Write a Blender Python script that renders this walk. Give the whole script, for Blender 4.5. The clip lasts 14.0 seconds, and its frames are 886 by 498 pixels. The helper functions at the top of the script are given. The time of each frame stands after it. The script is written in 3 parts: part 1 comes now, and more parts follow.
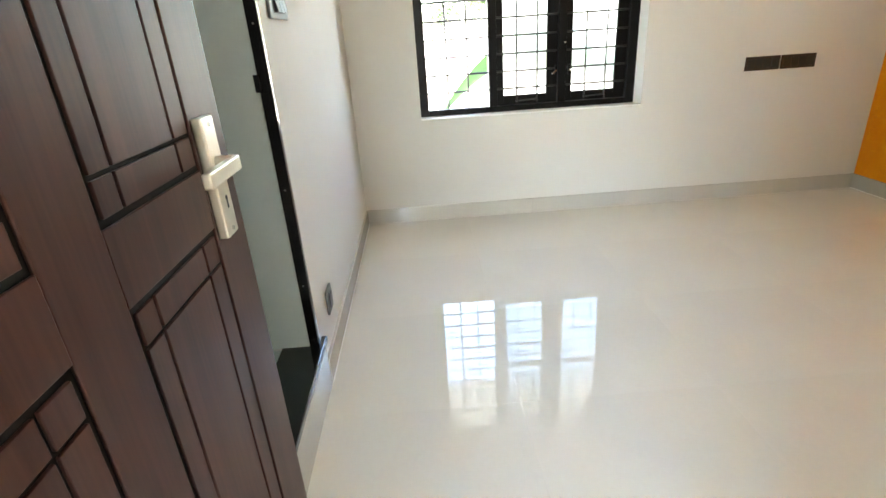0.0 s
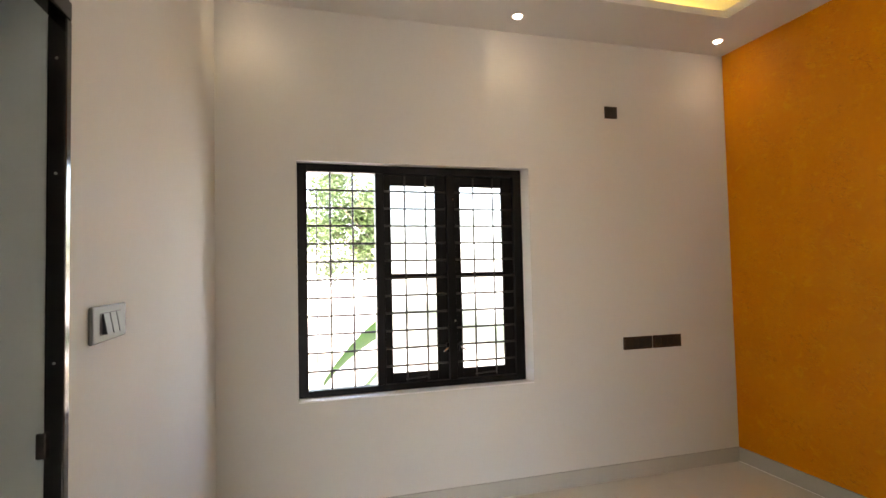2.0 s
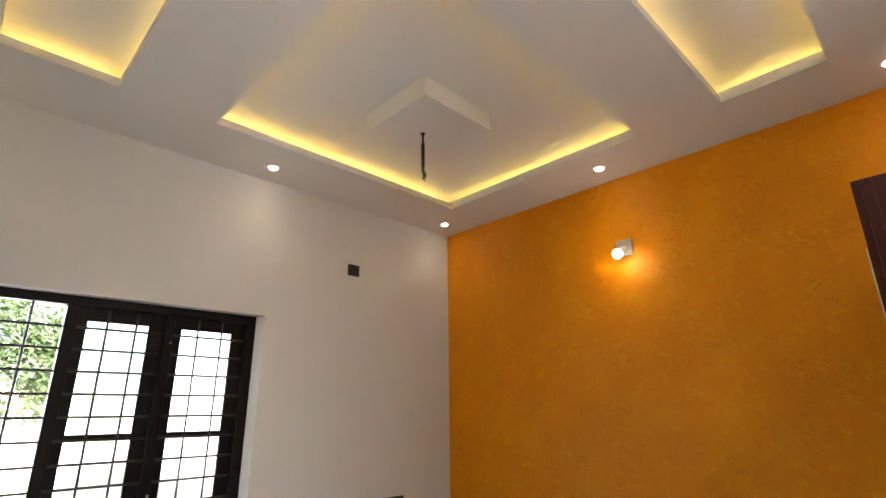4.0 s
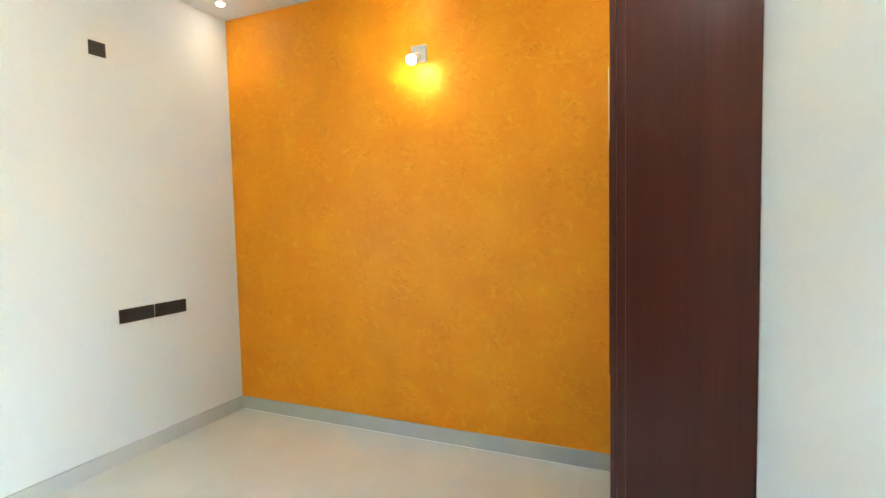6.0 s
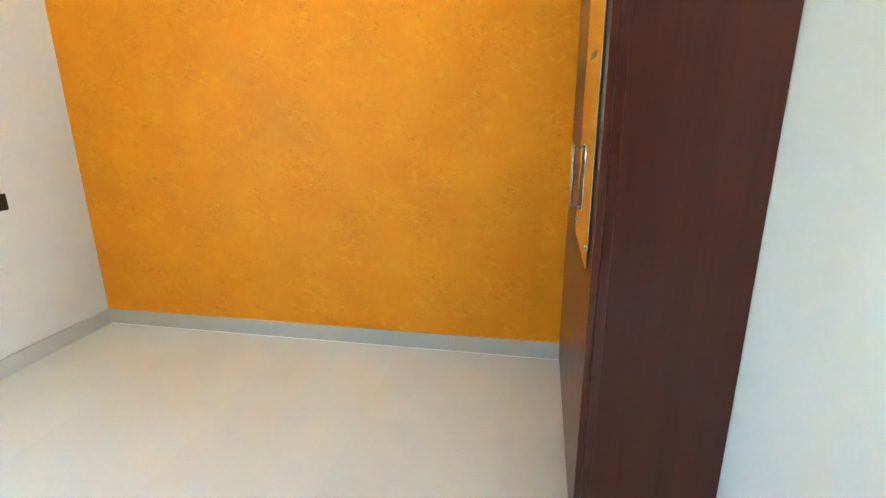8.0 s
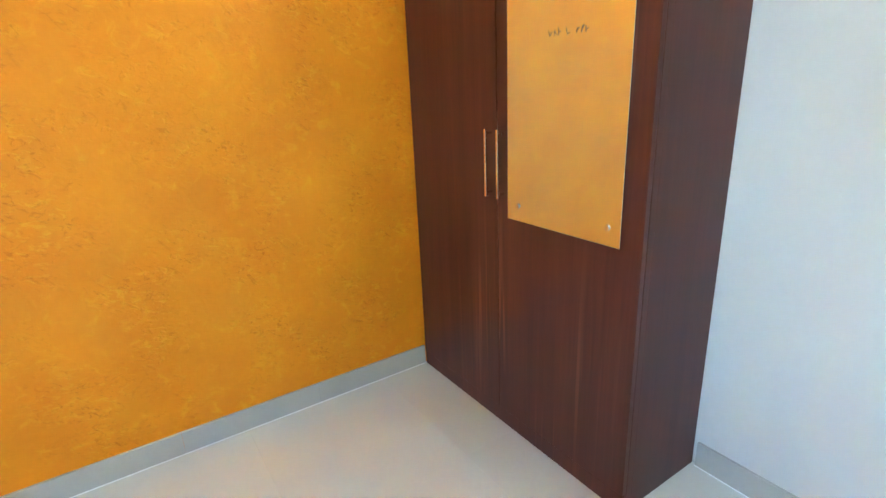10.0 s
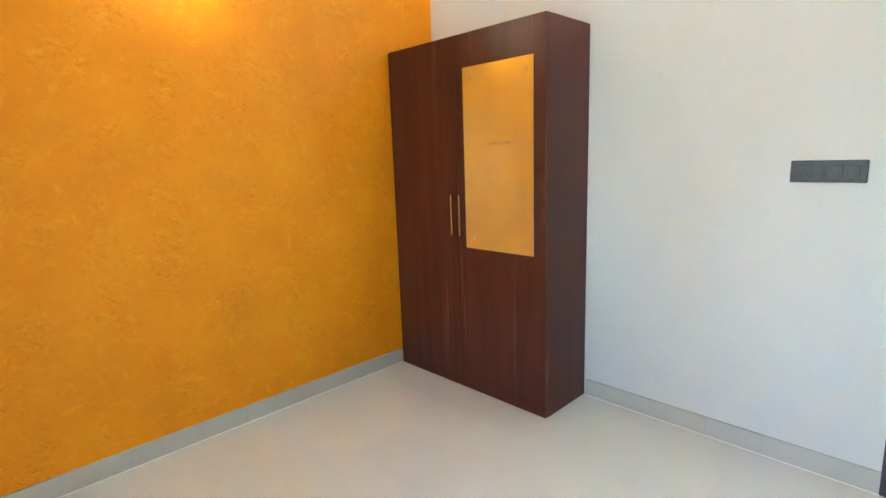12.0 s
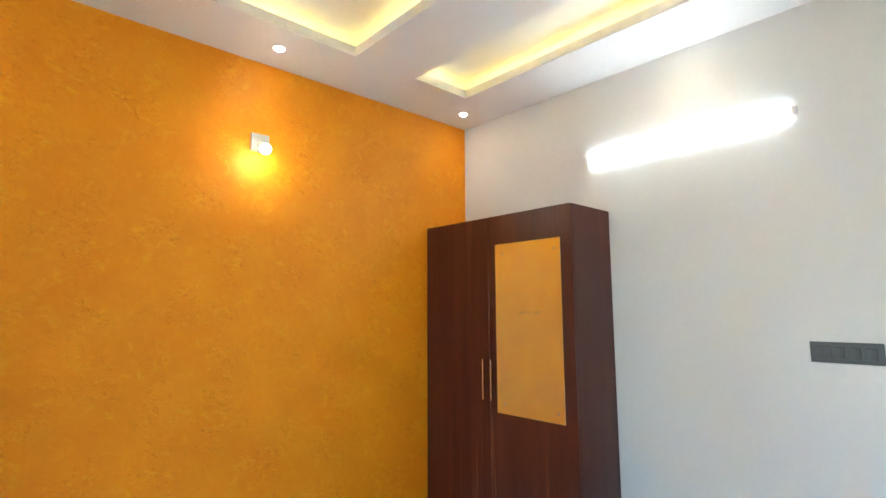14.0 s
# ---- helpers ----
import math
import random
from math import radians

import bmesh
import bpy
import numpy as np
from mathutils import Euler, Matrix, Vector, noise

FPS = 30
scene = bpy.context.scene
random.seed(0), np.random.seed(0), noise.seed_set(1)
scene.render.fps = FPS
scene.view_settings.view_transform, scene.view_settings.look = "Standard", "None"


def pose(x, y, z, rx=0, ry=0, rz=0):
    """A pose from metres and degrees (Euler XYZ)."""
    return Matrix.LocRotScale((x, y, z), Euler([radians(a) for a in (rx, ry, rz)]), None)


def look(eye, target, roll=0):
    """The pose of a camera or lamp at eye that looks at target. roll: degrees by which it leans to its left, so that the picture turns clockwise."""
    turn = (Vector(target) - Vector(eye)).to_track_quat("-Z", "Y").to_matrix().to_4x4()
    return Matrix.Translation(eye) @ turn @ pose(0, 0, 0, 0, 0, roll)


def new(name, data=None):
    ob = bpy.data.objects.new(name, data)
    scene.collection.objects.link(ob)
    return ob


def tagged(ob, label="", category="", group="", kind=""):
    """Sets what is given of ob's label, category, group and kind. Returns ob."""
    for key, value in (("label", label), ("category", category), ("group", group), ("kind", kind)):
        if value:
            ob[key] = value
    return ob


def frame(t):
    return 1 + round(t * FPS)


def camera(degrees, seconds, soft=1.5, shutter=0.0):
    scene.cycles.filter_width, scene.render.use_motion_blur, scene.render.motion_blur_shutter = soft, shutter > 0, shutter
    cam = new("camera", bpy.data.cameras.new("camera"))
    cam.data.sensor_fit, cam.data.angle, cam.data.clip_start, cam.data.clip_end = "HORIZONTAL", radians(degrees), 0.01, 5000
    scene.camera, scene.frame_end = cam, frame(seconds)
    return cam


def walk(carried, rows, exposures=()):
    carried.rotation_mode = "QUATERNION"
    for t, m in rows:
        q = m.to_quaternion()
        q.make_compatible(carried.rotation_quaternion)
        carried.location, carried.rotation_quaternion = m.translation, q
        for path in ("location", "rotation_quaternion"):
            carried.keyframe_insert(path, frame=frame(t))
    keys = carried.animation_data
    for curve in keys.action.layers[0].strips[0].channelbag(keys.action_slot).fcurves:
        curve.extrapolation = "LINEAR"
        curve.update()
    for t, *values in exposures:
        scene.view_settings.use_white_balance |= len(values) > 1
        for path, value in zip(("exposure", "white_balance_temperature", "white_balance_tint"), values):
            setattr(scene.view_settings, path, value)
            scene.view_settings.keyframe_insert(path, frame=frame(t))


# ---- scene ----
cam = camera(82.5, 14.0)
PATH = [
    (0, (-3.043, -3.347, 1.193), (-2.991, -1.528, 0.418), -3.88),
    (0.5, (-3.018, -3.119, 1.212), (-2.842, -1.287, 0.445), -3.57),
    (1, (-3.006, -3.02, 1.272), (-2.728, -1.122, 0.731), -2.68),
    (1.5, (-3.021, -2.957, 1.342), (-2.576, -1.026, 1.068), -1.8),
    (2, (-3.011, -2.974, 1.415), (-2.467, -1.043, 1.496), -1.26),
    (2.5, (-3.019, -2.995, 1.451), (-2.352, -1.141, 1.831), -0.59),
    (3, (-3.043, -2.98, 1.507), (-2.2, -1.247, 2.041), -0.3),
    (3.5, (-3.001, -2.978, 1.5), (-1.923, -1.403, 2.097), -0.5),
    (4, (-2.96, -2.982, 1.494), (-1.63, -1.617, 2.101), -0.5),
    (4.2, (-2.97, -3.009, 1.517), (-1.525, -1.747, 2.081), -0.7),
    (6.3, (-2.846, -3.011, 1.414), (-1.011, -2.241, 1.216), -0.9),
    (6.5, (-2.807, -2.992, 1.399), (-0.972, -2.234, 1.154), -1.0),
    (7, (-2.825, -2.97, 1.387), (-0.997, -2.24, 1.034), -0.5),
    (7.2, (-2.835, -2.946, 1.392), (-1.009, -2.234, 0.994), -0.3),
    (9.3, (-1.957, -2.087, 1.332), (-0.134, -2.595, 0.683), -1.2),
    (9.5, (-1.946, -1.999, 1.333), (-0.15, -2.619, 0.708), -1.8),
    (10, (-2.014, -1.683, 1.369), (-0.42, -2.72, 0.75), -2.6),
    (10.5, (-2.241, -1.374, 1.383), (-0.706, -2.547, 0.865), -2.1),
    (11, (-2.38, -1.107, 1.427), (-0.903, -2.378, 0.975), -2.1),
    (11.5, (-2.499, -0.847, 1.437), (-1.075, -2.194, 1.038), -2.6),
    (12, (-2.682, -0.688, 1.438), (-1.272, -2.06, 1.077), -2.0),
    (12.5, (-2.774, -0.589, 1.469), (-1.353, -1.971, 1.203), -1.3),
    (13, (-2.772, -0.527, 1.509), (-1.34, -1.923, 1.52), -1.3),
    (13.5, (-2.765, -0.477, 1.525), (-1.32, -1.847, 1.713), -1.1),
    (14, (-2.757, -0.488, 1.52), (-1.294, -1.83, 1.757), -0.3),
]
walk(cam, [(t, look(eye, target, roll)) for t, eye, target, roll in PATH],
     exposures=[(0, 5.46, 7150, 6), (1, 5.20, 7550, 9), (1.5, 5.05, 7800, 14), (2, 4.62, 7900, 17), (2.5, 4.6, 7200, 15), (3, 4.64, 7250, 15),
                (4.2, 4.65, 7250, 16), (6.3, 6.18, 6000, -4), (7.2, 6.26, 6000, -4), (9.3, 6.18, 5550, 3), (10, 6.27, 5400, 2), (10.5, 6.44, 5800, -4),
                (11, 6.22, 5850, -2), (12, 5.97, 6100, 4), (13, 5.63, 6150, 8), (14, 5.72, 6000, 6)])

# room: inner faces, metres
WEST, EAST, NORTH, SOUTH, TOP = -3.46, 0.0, 0.0, -3.258, 2.943
RECESS = 3.055                      # upper face of the ceiling trays

# ---------------------------------------------------------------- light
world = bpy.data.worlds.new("sky")
scene.world = world
world.use_nodes = True
wn = world.node_tree.nodes
sky = wn.new("ShaderNodeTexSky")
sky.sky_type, sky.sun_disc = "NISHITA", False
sky.sun_elevation, sky.sun_rotation = radians(58), radians(150)
sky.dust_density, sky.ozone_density, sky.air_density = 2.0, 1.0, 1.0
wn["Background"].inputs["Strength"].default_value = 0.15
world.node_tree.links.new(sky.outputs["Color"], wn["Background"].inputs["Color"])


def lamp(name, kind, m, energy, colour, **options):
    data = bpy.data.lights.new(name, kind)
    data.energy, data.color = energy, colour
    for key, value in options.items():
        if key == "angle":
            data.angle = value
        if key == "radius":
            data.shadow_soft_size = value
        if key == "cone":
            data.spot_size = value
        if key == "blend":
            data.spot_blend = value
    ob = new(name, data)
    ob.matrix_world = m
    return ob


lamp("sun", "SUN", look((-6, -10, 18), (-2, 4, 0)), 1.4, (1.0, 0.95, 0.88), angle=radians(12))

SPOT_W, COVE, TUBE, BULB, DISC = 0.090, 0.66, 1.00, 4.0, 1.5


# ---------------------------------------------------------------- materials
def material(name, colour, rough=0.5, metal=0.0, vary=0.06, scale=6.0, fine=90.0, bump=0.0, bump_scale=200.0, coat=0.0,
             emit=0.0, transmission=0.0, stretch=(1, 1, 1), second=None, rough_vary=0.0, spec=0.5):
    m = bpy.data.materials.new(name)
    m.use_nodes = True
    n, l = m.node_tree.nodes, m.node_tree.links
    b = n["Principled BSDF"]
    b.inputs["Roughness"].default_value, b.inputs["Metallic"].default_value = rough, metal
    b.inputs["Coat Weight"].default_value, b.inputs["Coat Roughness"].default_value = coat, 0.06
    b.inputs["Transmission Weight"].default_value = transmission
    b.inputs["Specular IOR Level"].default_value = spec
    where, mapping = n.new("ShaderNodeTexCoord"), n.new("ShaderNodeMapping")
    mapping.inputs["Scale"].default_value = stretch
    l.new(where.outputs["Object"], mapping.inputs["Vector"])
    big, small = n.new("ShaderNodeTexNoise"), n.new("ShaderNodeTexNoise")
    big.inputs["Scale"].default_value, small.inputs["Scale"].default_value = scale, fine
    big.inputs["Detail"].default_value, small.inputs["Detail"].default_value = 5, 3
    l.new(mapping.outputs["Vector"], big.inputs["Vector"])
    l.new(mapping.outputs["Vector"], small.inputs["Vector"])
    add = n.new("ShaderNodeMath")
    add.operation = "MULTIPLY_ADD"
    add.inputs[1].default_value = 0.35
    l.new(small.outputs["Fac"], add.inputs[0])
    l.new(big.outputs["Fac"], add.inputs[2])
    ramp = n.new("ShaderNodeValToRGB")
    ramp.color_ramp.elements[0].position, ramp.color_ramp.elements[1].position = 0.42, 0.93
    low = tuple(c * (1 - vary) for c in colour)
    high = second or tuple(min(1, c * (1 + vary)) for c in colour)
    ramp.color_ramp.elements[0].color, ramp.color_ramp.elements[1].color = (*low, 1), (*high, 1)
    l.new(add.outputs[0], ramp.inputs["Fac"])
    l.new(ramp.outputs["Color"], b.inputs["Base Color"])
    if rough_vary:
        r = n.new("ShaderNodeMapRange")
        r.inputs["To Min"].default_value, r.inputs["To Max"].default_value = rough - rough_vary, rough + rough_vary
        l.new(big.outputs["Fac"], r.inputs["Value"])
        l.new(r.outputs["Result"], b.inputs["Roughness"])
    if bump:
        tex, bm_node = n.new("ShaderNodeTexNoise"), n.new("ShaderNodeBump")
        tex.inputs["Scale"].default_value, tex.inputs["Detail"].default_value = bump_scale, 4
        l.new(mapping.outputs["Vector"], tex.inputs["Vector"])
        bm_node.inputs["Strength"].default_value, bm_node.inputs["Distance"].default_value = bump, 0.004
        l.new(tex.outputs["Fac"], bm_node.inputs["Height"])
        l.new(bm_node.outputs["Normal"], b.inputs["Normal"])
    if emit:
        b.inputs["Emission Color"].default_value, b.inputs["Emission Strength"].default_value = (*colour, 1), emit
    return m


def wood(name, dark, light, rough, grain=(26, 26, 1.2), coat=0.0, spec=0.5, streak=None):
    """Veneer with upright grain: a broad figure, fine fibres, and pale streaks that gather in bands."""
    m = material(name, light, rough, 0, coat=coat, spec=spec)
    n, l = m.node_tree.nodes, m.node_tree.links
    b, ramp = n["Principled BSDF"], next(x for x in n if x.type == "VALTORGB")
    where = n.new("ShaderNodeTexCoord")

    def noise(stretch, scale, detail, distortion=0.0):
        mapping, tex = n.new("ShaderNodeMapping"), n.new("ShaderNodeTexNoise")
        mapping.inputs["Scale"].default_value = stretch
        tex.inputs["Scale"].default_value, tex.inputs["Detail"].default_value, tex.inputs["Distortion"].default_value = scale, detail, distortion
        l.new(where.outputs["Object"], mapping.inputs["Vector"])
        l.new(mapping.outputs["Vector"], tex.inputs["Vector"])
        return tex.outputs["Fac"]

    def sum_of(a, factor, c):
        node = n.new("ShaderNodeMath")
        node.operation = "MULTIPLY_ADD"
        node.inputs[1].default_value = factor
        l.new(a, node.inputs[0])
        l.new(c, node.inputs[2])
        return node.outputs[0]

    l.new(sum_of(noise(grain, 5.0, 4), 0.45, noise(grain, 0.55, 6, 0.25)), ramp.inputs["Fac"])
    e = ramp.color_ramp.elements
    e[0].position, e[0].color, e[1].position, e[1].color = 0.5, (*dark, 1), 0.98, (*light, 1)
    if streak:
        pick, band, both, mix = n.new("ShaderNodeMapRange"), n.new("ShaderNodeMapRange"), n.new("ShaderNodeMath"), n.new("ShaderNodeMix")
        pick.inputs["From Min"].default_value, pick.inputs["From Max"].default_value = 0.53, 0.66
        band.inputs["From Min"].default_value, band.inputs["From Max"].default_value = 0.52, 0.70
        l.new(noise((48, 48, 0.8), 1.0, 3, 0.35), pick.inputs["Value"])
        l.new(noise((4.0, 4.0, 0.9), 1.0, 2), band.inputs["Value"])
        both.operation = "MULTIPLY"
        l.new(pick.outputs["Result"], both.inputs[0])
        l.new(band.outputs["Result"], both.inputs[1])
        mix.data_type = "RGBA"
        mix.inputs["B"].default_value = (*streak, 1)
        l.new(both.outputs[0], mix.inputs["Factor"])
        l.new(ramp.outputs["Color"], mix.inputs["A"])
        l.new(mix.outputs["Result"], b.inputs["Base Color"])
    return m


WALL = material("wall_paint", (0.685, 0.68, 0.648), 0.75, spec=0.15, vary=0.025, scale=1.3, fine=40, bump=0.06, bump_scale=160)
CEIL = material("ceiling_paint", (0.74, 0.73, 0.70), 0.6, vary=0.02, scale=1.1, fine=30, bump=0.04, bump_scale=120)


def texture_paint(name):
    """Roller-textured orange paint: soft clouds, short trowel flakes and fine grit."""
    m = material(name, (0.84, 0.270, 0.004), 0.5, vary=0.04, scale=3.2, fine=30, second=(0.88, 0.325, 0.006), spec=0.26)
    n, l = m.node_tree.nodes, m.node_tree.links
    b, ramp = n["Principled BSDF"], next(x for x in n if x.type == "VALTORGB")
    where = n.new("ShaderNodeTexCoord")
    flake, grit, pick, mix, add, relief = (n.new("ShaderNodeTexNoise"), n.new("ShaderNodeTexNoise"), n.new("ShaderNodeValToRGB"),
                                           n.new("ShaderNodeMix"), n.new("ShaderNodeMath"), n.new("ShaderNodeBump"))
    flake.inputs["Scale"].default_value, flake.inputs["Detail"].default_value, flake.inputs["Distortion"].default_value = 13, 6, 1.0
    flake.inputs["Roughness"].default_value = 0.62
    grit.inputs["Scale"].default_value, grit.inputs["Detail"].default_value = 75, 5
    for t in (flake, grit):
        l.new(where.outputs["Object"], t.inputs["Vector"])
    pick.color_ramp.elements[0].position, pick.color_ramp.elements[1].position = 0.565, 0.73
    l.new(flake.outputs["Fac"], pick.inputs["Fac"])
    mix.data_type = "RGBA"
    l.new(pick.outputs["Color"], mix.inputs["Factor"])
    l.new(ramp.outputs["Color"], mix.inputs["A"])
    mix.inputs["B"].default_value = (0.885, 0.378, 0.009, 1)
    base, height = mix.outputs["Result"], flake.outputs["Fac"]
    gather, crowd = n.new("ShaderNodeTexNoise"), n.new("ShaderNodeMapRange")
    gather.inputs["Scale"].default_value, gather.inputs["Detail"].default_value = 4.5, 3
    crowd.inputs["From Min"].default_value, crowd.inputs["From Max"].default_value = 0.42, 0.62
    l.new(where.outputs["Object"], gather.inputs["Vector"])
    l.new(gather.outputs["Fac"], crowd.inputs["Value"])
    # short trowel marks gathered in patches: dark nicks, pale crests, each with its relief
    for turn, length, low, high, strength, lift, colour in ((38, 0.044, 0.57, 0.70, 0.50, -0.9, (0.55, 0.125, 0.001)), (-20, 0.038, 0.58, 0.71, 0.42, -0.9, (0.57, 0.14, 0.001)),
                                                            (15, 0.046, 0.55, 0.68, 0.65, 1.0, (0.90, 0.42, 0.014))):
        mapping, mark, pick, both, lay, raise_by = (n.new("ShaderNodeMapping"), n.new("ShaderNodeTexNoise"), n.new("ShaderNodeMapRange"),
                                                    n.new("ShaderNodeMath"), n.new("ShaderNodeMix"), n.new("ShaderNodeMath"))
        mapping.vector_type = "TEXTURE"
        mapping.inputs["Location"].default_value = (0, turn * 0.37, turn * 0.11)
        mapping.inputs["Rotation"].default_value = (radians(turn), 0, 0)
        mapping.inputs["Scale"].default_value = (1, length, 0.019)
        mark.inputs["Scale"].default_value, mark.inputs["Detail"].default_value, mark.inputs["Distortion"].default_value = 1.0, 4, 1.5
        pick.inputs["From Min"].default_value, pick.inputs["From Max"].default_value = low, high
        both.operation = "MULTIPLY"
        raise_by.operation = "MULTIPLY_ADD"
        raise_by.inputs[1].default_value = lift
        lay.data_type = "RGBA"
        lay.inputs["B"].default_value = (*colour, 1)
        fade = n.new("ShaderNodeMath")
        fade.operation = "MULTIPLY"
        fade.inputs[1].default_value = strength
        l.new(where.outputs["Object"], mapping.inputs["Vector"])
        l.new(mapping.outputs["Vector"], mark.inputs["Vector"])
        l.new(mark.outputs["Fac"], pick.inputs["Value"])
        l.new(pick.outputs["Result"], both.inputs[0])
        l.new(crowd.outputs["Result"], both.inputs[1])
        l.new(both.outputs[0], fade.inputs[0])
        l.new(fade.outputs[0], lay.inputs["Factor"])
        l.new(base, lay.inputs["A"])
        l.new(both.outputs[0], raise_by.inputs[0])
        l.new(height, raise_by.inputs[2])
        base, height = lay.outputs["Result"], raise_by.outputs[0]
    l.new(base, b.inputs["Base Color"])
    ramp.color_ramp.elements[0].position, ramp.color_ramp.elements[1].position = 0.46, 0.92
    add.operation = "MULTIPLY_ADD"
    add.inputs[1].default_value = 0.5
    l.new(grit.outputs["Fac"], add.inputs[0])
    l.new(height, add.inputs[2])
    relief.inputs["Strength"].default_value, relief.inputs["Distance"].default_value = 0.25, 0.006
    l.new(add.outputs[0], relief.inputs["Height"])
    l.new(relief.outputs["Normal"], b.inputs["Normal"])
    return m


ORANGE = texture_paint("orange_texture_paint")
TILE = material("floor_tile", (0.685, 0.67, 0.615), 0.0, vary=0.04, scale=1.6, fine=60, spec=0.6)
GROUT = material("grout", (0.66, 0.645, 0.59), 0.15, vary=0.05)
SKIRT = material("skirting_tile", (0.53, 0.52, 0.475), 0.0, vary=0.05, scale=3, fine=80)
FRAME = material("window_steel", (0.007, 0.006, 0.006), 0.38, vary=0.2, scale=9, spec=0.15)
BAR = material("grille_steel", (0.02, 0.019, 0.018), 0.4, vary=0.2)
BLACK = material("black_granite", (0.012, 0.014, 0.014), 0.07, vary=0.3, scale=40, fine=300)
PVC = material("dark_pvc", (0.014, 0.011, 0.011), 0.12, vary=0.1, scale=5)
JAMB = material("dark_jamb_paint", (0.03, 0.018, 0.026), 0.3, vary=0.15, scale=5)
STEEL = material("brushed_steel", (0.70, 0.68, 0.64), 0.25, metal=1.0, vary=0.06, scale=20, fine=200)
SATIN = material("satin_nickel", (0.66, 0.60, 0.50), 0.33, metal=1.0, vary=0.05, scale=20, fine=200)
MIRROR = material("mirror", (0.86, 0.93, 0.79), 0.03, metal=0.975, vary=0.02, scale=4)
PENCIL = material("pencil_mark", (0.25, 0.14, 0.05), 0.8, vary=0.2)
BROWNPLATE = material("brown_plate", (0.035, 0.022, 0.016), 0.35, vary=0.1)
GREYPLATE = material("grey_plate", (0.040, 0.044, 0.043), 0.35, vary=0.1)
SILVERPLATE = material("silver_plate", (0.13, 0.145, 0.137), 0.5, metal=0.0, vary=0.06)
DARKKEY = material("dark_key", (0.02, 0.022, 0.024), 0.3, vary=0.1)
WHITEPLASTIC = material("white_plastic", (0.78, 0.77, 0.74), 0.35, vary=0.03)
HOLDER = material("lamp_holder_plastic", (0.60, 0.58, 0.55), 0.4, vary=0.04)
# whiter than WALL: window reveals, sill and the skirting's foot
BRIGHT_WHITE = material("bright_white", (0.88, 0.88, 0.87), 0.6, vary=0.02, scale=3)
GLASS = material("frosted_glass", (0.66, 0.70, 0.69), 0.34, vary=0.02, transmission=1.0)
REVEAL = material("reveal_paint", (0.66, 0.71, 0.68), 0.5, vary=0.03, scale=2)
BATH = material("bath_tile", (0.50, 0.60, 0.62), 0.2, vary=0.15, scale=3, fine=40)
LOUVRE = material("tinted_louvre", (0.10, 0.055, 0.058), 0.15, vary=0.1, scale=4)
WIRE = material("black_wire", (0.012, 0.011, 0.011), 0.5, vary=0.1)
LED = material("led_strip", (1.0, 0.74, 0.20), 0.5, emit=COVE)
DISCM = material("downlight_lens", (1.0, 0.88, 0.74), 0.5, emit=DISC)
TUBEM = material("tube_glow", (0.90, 0.96, 1.0), 0.5, emit=TUBE)
BULBM = material("bulb_glow", (1.0, 0.93, 0.74), 0.5, emit=BULB)
LAMINATE = wood("mahogany_laminate", (0.052, 0.0120, 0.0076), (0.096, 0.0235, 0.0135), 0.30, grain=(24, 24, 0.9), spec=0.36, streak=(0.165, 0.056, 0.031))
BOARD = wood("mahogany_board", (0.050, 0.0116, 0.0074), (0.086, 0.0210, 0.0125), 0.32, grain=(14, 14, 0.45), spec=0.36)
DOORWOOD = wood("door_veneer", (0.034, 0.0128, 0.0092), (0.078, 0.031, 0.022), 0.38, grain=(30, 30, 1.0), spec=0.22)
GROOVE = material("groove_stain", (0.006, 0.004, 0.003), 0.6, vary=0.1, spec=0.2)
LEAF = material("leaf", (0.075, 0.125, 0.04), 0.5, vary=0.35, scale=3)
BANANA = material("banana_leaf", (0.10, 0.21, 0.05), 0.4, vary=0.2, scale=3)
BARK = material("bark", (0.16, 0.12, 0.09), 0.9, vary=0.3, scale=8, bump=0.5, bump_scale=20)
EARTH = material("pale_sand", (0.37, 0.33, 0.27), 0.95, vary=0.2, scale=0.6, fine=9)
PLASTER = material("outdoor_plaster", (0.82, 0.82, 0.80), 0.8, vary=0.06, scale=0.8)


# ---------------------------------------------------------------- mesh helpers
def box(bm, x0, x1, y0, y1, z0, z1, bevel=0.0):
    """A box between two corners, with rounded edges if asked for."""
    geo = bmesh.ops.create_cube(bm, size=1.0)["verts"]
    size, mid = Vector((abs(x1 - x0), abs(y1 - y0), abs(z1 - z0))), Vector(((x0 + x1) / 2, (y0 + y1) / 2, (z0 + z1) / 2))
    for v in geo:
        v.co = Vector((v.co.x * size.x, v.co.y * size.y, v.co.z * size.z)) + mid
    if bevel:
        edges = list({e for v in geo for e in v.link_edges})
        bmesh.ops.bevel(bm, geom=edges, offset=bevel, segments=2, profile=0.5, affect="EDGES")
    return bm


def block(*args, bevel=0.0):
    return box(bmesh.new(), *args, bevel=bevel)


def rod(bm, a, b, radius, sides=10, radius2=None):
    """A round bar from a to b."""
    a, b = Vector(a), Vector(b)
    way = b - a
    m = Matrix.Translation((a + b) / 2) @ way.to_track_quat("Z", "Y").to_matrix().to_4x4()
    bmesh.ops.create_cone(bm, cap_ends=True, segments=sides, radius1=radius, radius2=radius if radius2 is None else radius2,
                          depth=way.length, matrix=m)
    return bm


